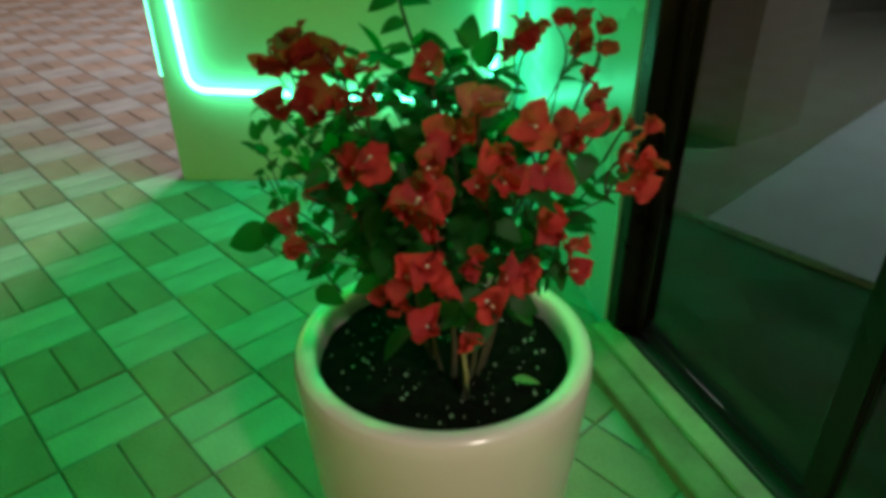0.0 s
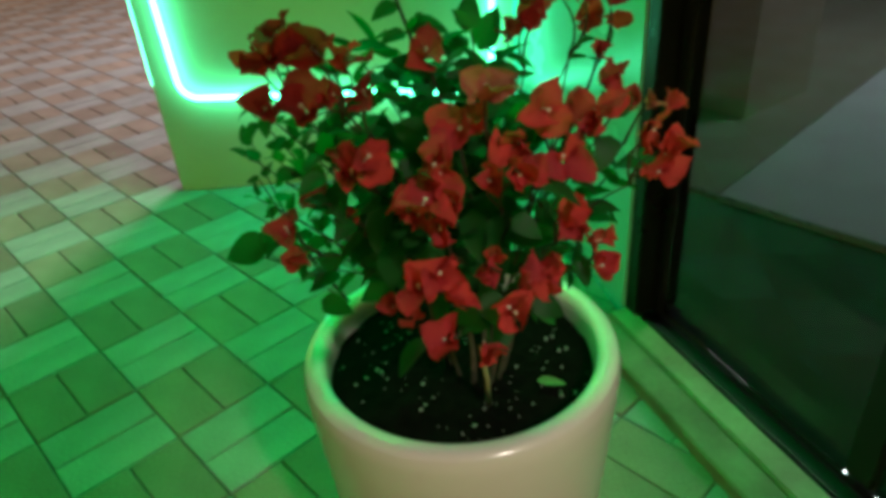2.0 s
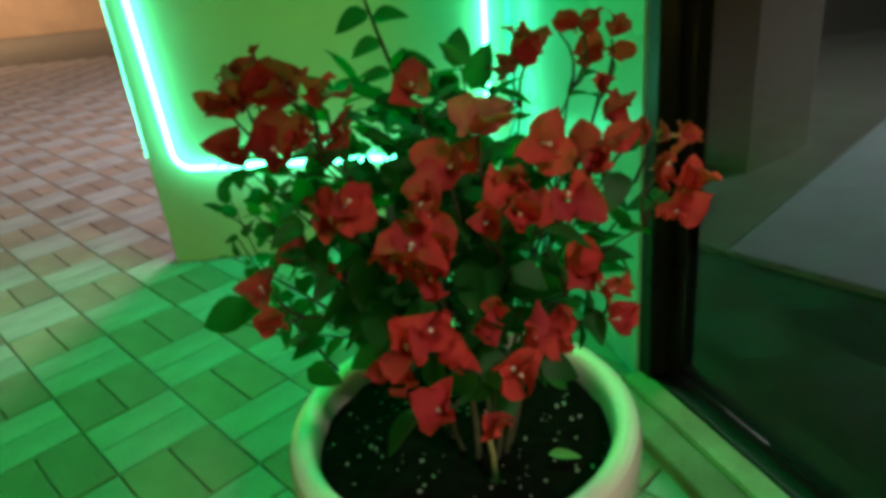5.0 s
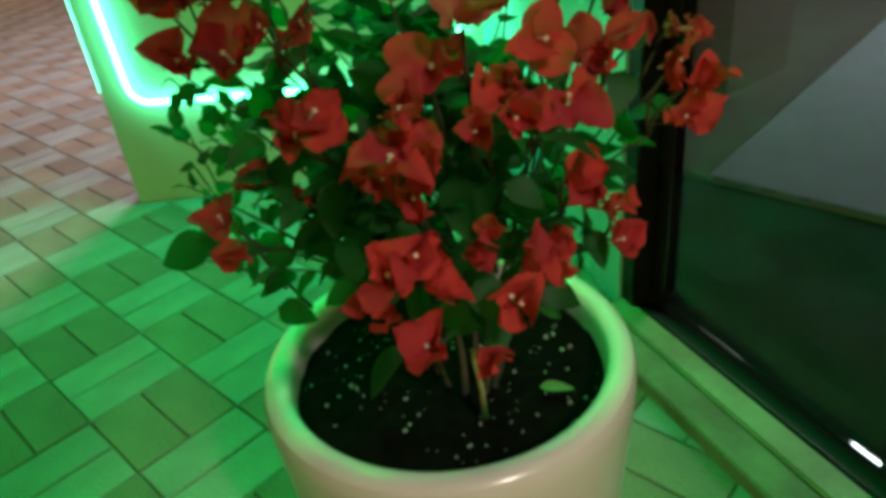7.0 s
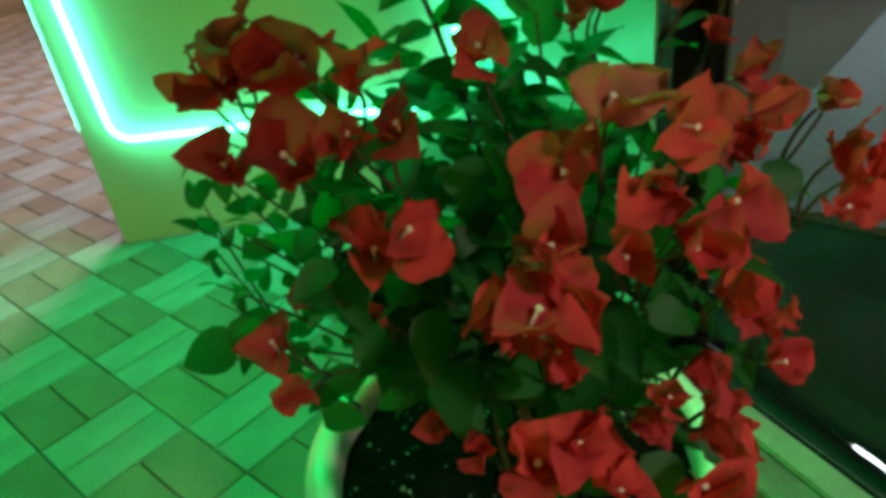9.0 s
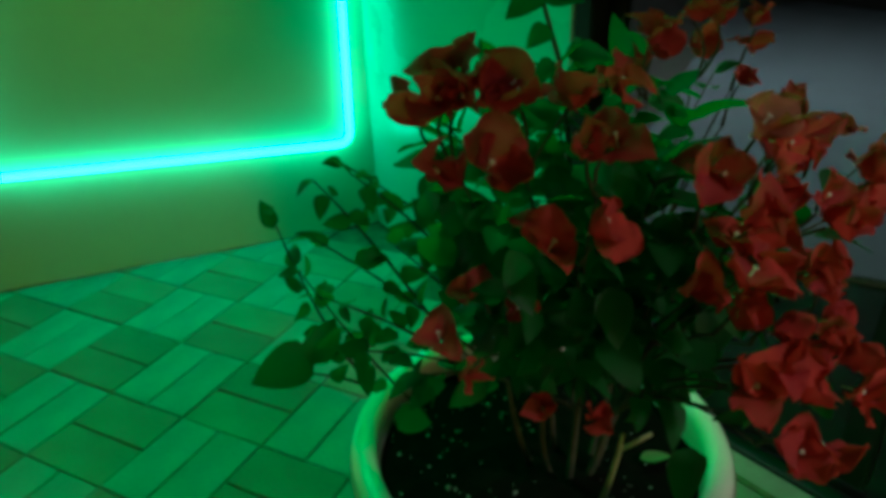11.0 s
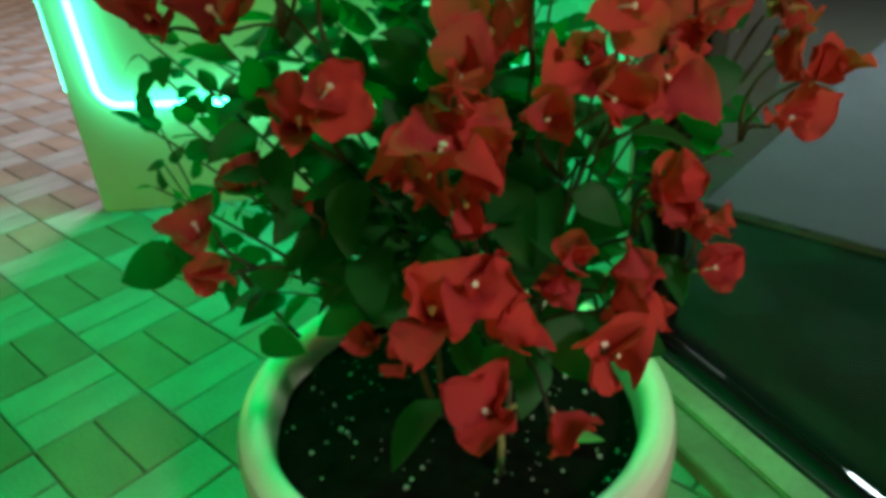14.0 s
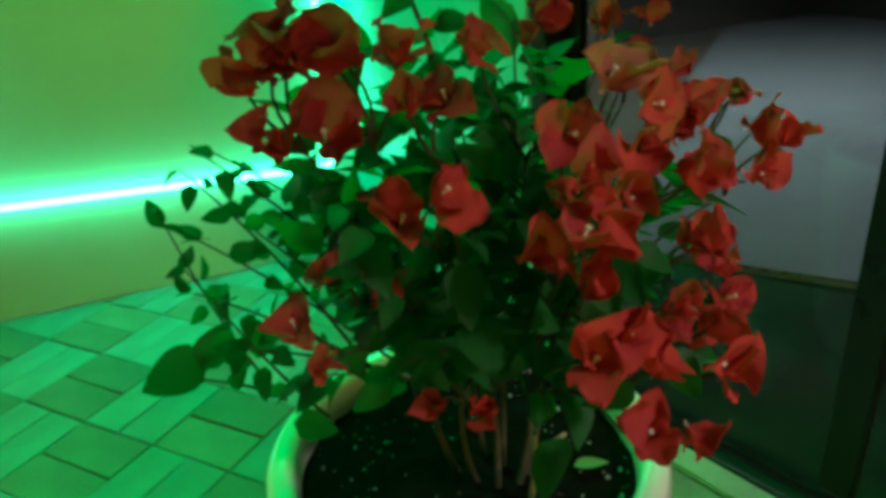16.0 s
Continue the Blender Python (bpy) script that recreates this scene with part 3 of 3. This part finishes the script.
# single leaves among the blooms
for p, out, big in (((0.070, 0.505, 0.722), (0.7, -0.5, -0.1), 0.038), ((0.132, 0.556, 0.738), (-0.3, -0.5, -0.6), 0.034), ((0.140, 0.572, 0.745), (0.1, -0.6, 0.5), 0.030),
                    ((-0.020, 0.480, 0.610), (-0.1, -0.3, -0.9), 0.046), ((0.022, 0.452, 0.668), (0.4, -0.6, -0.4), 0.034), ((0.018, 0.470, 0.640), (-0.5, -0.5, -0.2), 0.034),
                    ((-0.010, 0.462, 0.662), (0.1, -0.7, -0.5), 0.030), ((0.060, 0.480, 0.640), (0.5, -0.4, 0.1), 0.034), ((-0.050, 0.535, 0.700), (-0.2, -0.6, -0.4), 0.046),
                    ((0.020, 0.520, 0.700), (0.0, -0.5, -0.7), 0.052), ((0.036, 0.525, 0.690), (0.3, -0.4, -0.7), 0.050), ((-0.045, 0.540, 0.660), (0.1, -0.5, -0.6), 0.048),
                    ((-0.095, 0.560, 0.720), (-0.5, -0.6, 0.0), 0.036), ((0.105, 0.540, 0.640), (0.2, -0.4, -0.8), 0.036)):
    put("leaf", LEAVES[int(big * 1000) % 5], Vector(p), Vector((0.1, -0.35, 0.6)) + 0.55 * rand_dir(0), Vector(out), big * 0.82)

# dense inner foliage
bm = bmesh.new()
for k in range(330):
    while True:
        v = Vector((rng.uniform(-1, 1), rng.uniform(-1, 1), rng.uniform(-1, 1)))
        if 0.15 < v.length < 1:
            break
    spread = 0.72 + 0.28 * v.z
    p = Vector((-0.020 + 0.135 * v.x * spread, 0.640 + 0.110 * v.y * spread, 0.685 + 0.128 * v.z))
    out = (p - AXIS).normalized()
    z = (Vector((0, 0, 0.6)) + 1.0 * rand_dir() + 0.4 * out).normalized()
    y = out + 0.6 * rand_dir(-0.4)
    y = (y - z * y.dot(z)).normalized()
    x = y.cross(z)
    s = rng.uniform(0.026, 0.046)
    m = Matrix(((x.x, y.x, z.x, p.x), (x.y, y.y, z.y, p.y), (x.z, y.z, z.z, p.z), (0, 0, 0, 1))) @ Matrix.Scale(s, 4)
    n0 = len(bm.verts)
    bm.from_mesh(LEAVES[k % 5])
    bm.verts.ensure_lookup_table()
    bmesh.ops.transform(bm, matrix=Matrix.Translation(-BASE) @ m, verts=bm.verts[n0:])
tagged(part("foliage", bm, M_LEAF_IN, plant, smooth=True), kind="stuff")

# ---- soil in the pot ----
bm = bmesh.new()
rings = [[bm.verts.new((POT.x, POT.y, 0.404))]]
for i in range(1, 19):
    r = 0.1615 * i / 18
    ring = []
    for k in range(72):
        a = 2 * math.pi * k / 72
        x, y = r * math.cos(a), r * math.sin(a)
        h = 0.402 - 0.010 * (i / 18) ** 2 + 0.006 * noise.noise(Vector((x * 30, y * 30, 0))) + 0.004 * noise.noise(Vector((x * 90, y * 90, 3)))
        ring.append(bm.verts.new((POT.x + x, POT.y + y, h)))
    rings.append(ring)
for k in range(72):
    bm.faces.new((rings[0][0], rings[1][k], rings[1][(k + 1) % 72]))
for a, b in zip(rings[1:], rings[2:]):
    for k in range(72):
        bm.faces.new((a[k], b[k], b[(k + 1) % 72], a[(k + 1) % 72]))
tagged(link("soil", bm, M_SOIL, smooth=True), "dark moist potting soil filling the white pot", "soil", kind="stuff")
bm = bmesh.new()
for k in range(170):
    if k % 5 == 0:
        home = (rng.uniform(0, 6.283), 0.150 * rng.random() ** 0.35)
    a, r = home[0] + rng.gauss(0, 0.22), min(0.153, home[1] + rng.gauss(0, 0.014))
    s = 0.0007 + 0.0022 * rng.random() ** 2.2
    bmesh.ops.create_icosphere(bm, subdivisions=1, radius=1, matrix=pose(POT.x + r * math.cos(a), POT.y + r * math.sin(a), 0.4040 - 0.010 * (r / 0.1615) ** 2, rng.uniform(0, 90), 0, rng.uniform(0, 360)) @ Matrix.Diagonal((s, s * rng.uniform(0.6, 1.5), s * 0.7, 1)))
tagged(link("perlite", bm, M_PERLITE), "scattered white perlite grains on the dark soil", "perlite", kind="stuff")

# ---- paving, piece by piece ----
BRICK = 0.2
U = Vector((0.688, -0.7257, 0)).normalized()
V = Vector((-U.y, U.x, 0))
ORIGIN = Vector((-0.690, 1.161, 0))


def brick_mesh(name, material):
    """A 20 x 10 cm stone with worn top edges, long along x."""
    g, c = 0.0014, 0.0024
    bm = bmesh.new()
    lx, ly = 0.1 - g, 0.05 - g
    low = [bm.verts.new((sx * lx, sy * ly, -0.04)) for sx, sy in ((-1, -1), (1, -1), (1, 1), (-1, 1))]
    rim = [bm.verts.new((sx * lx, sy * ly, -c)) for sx, sy in ((-1, -1), (1, -1), (1, 1), (-1, 1))]
    top = [bm.verts.new((sx * (lx - c), sy * (ly - c), 0)) for sx, sy in ((-1, -1), (1, -1), (1, 1), (-1, 1))]
    for a, b in ((low, rim), (rim, top)):
        for k in range(4):
            bm.faces.new((a[k], a[(k + 1) % 4], b[(k + 1) % 4], b[k]))
    bm.faces.new(top)
    me = bpy.data.meshes.new(name)
    bm.normal_update()
    bm.to_mesh(me)
    bm.free()
    me.materials.append(material)
    return me


GREY, RED = brick_mesh("brick", M_GREY_PAVER), brick_mesh("brick", M_RED_PAVER)
pavement = tagged(empty("pavement"), "basket weave paving of grey and red concrete bricks", "pavement", kind="structure")
far_bm = {0: bmesh.new(), 1: bmesh.new()}
near = []
angle_u = math.atan2(U.y, U.x)
for i in range(-42, 16):
    for j in range(-14, 46):
        c = ORIGIN + U * BRICK * (i + 0.5) + V * BRICK * (j + 0.5)
        if not (-7.0 < c.x < 1.2 and -0.9 < c.y < 8.5):
            continue
        if (c - POST).dot(Vector((0.951, 0.31, 0))) > 0.0 and c.y < 2.3 or c.x > -0.78 and c.y > 2.32:
            continue
        odd = (i + j) % 2
        for h in (-1, 1):
            p = c + (U if odd else V) * BRICK * 0.25 * h
            lift = rng.uniform(-0.0014, 0.0010)
            m = Matrix.Translation((p.x, p.y, lift)) @ pose(0, 0, 0, rng.uniform(-0.35, 0.35), rng.uniform(-0.35, 0.35), math.degrees(angle_u) + (90 if odd else 0) + rng.uniform(-0.5, 0.5))
            if -1.75 < p.x < 0.45 and 0.75 < p.y < 2.30 and len(near) < 300:
                near.append((GREY if odd else RED, m))
            else:
                b = far_bm[odd]
                src = GREY if odd else RED
                vs = [b.verts.new(m @ v.co) for v in src.vertices]
                for f in src.polygons:
                    b.faces.new([vs[k] for k in f.vertices])
for me, m in near:
    ob = new("brick", me)
    ob.parent = pavement
    ob.matrix_basis = m
for odd, material in ((0, M_RED_FAR), (1, M_GREY_FAR)):
    tagged(part("paving_bricks", far_bm[odd], material, pavement), kind="stuff")

# ---- a leaf fallen on the soil ----
fallen = link("fallen_leaf", sheet(0.034, 0.015, 0.2, 0.15, 0.1, seed=3), M_LITTER, smooth=True)
fallen.matrix_basis = pose(0.088, 0.652, 0.4055, 4, 6, -105)
tagged(fallen, "small pale green fallen leaf on the dark soil", "leaf")
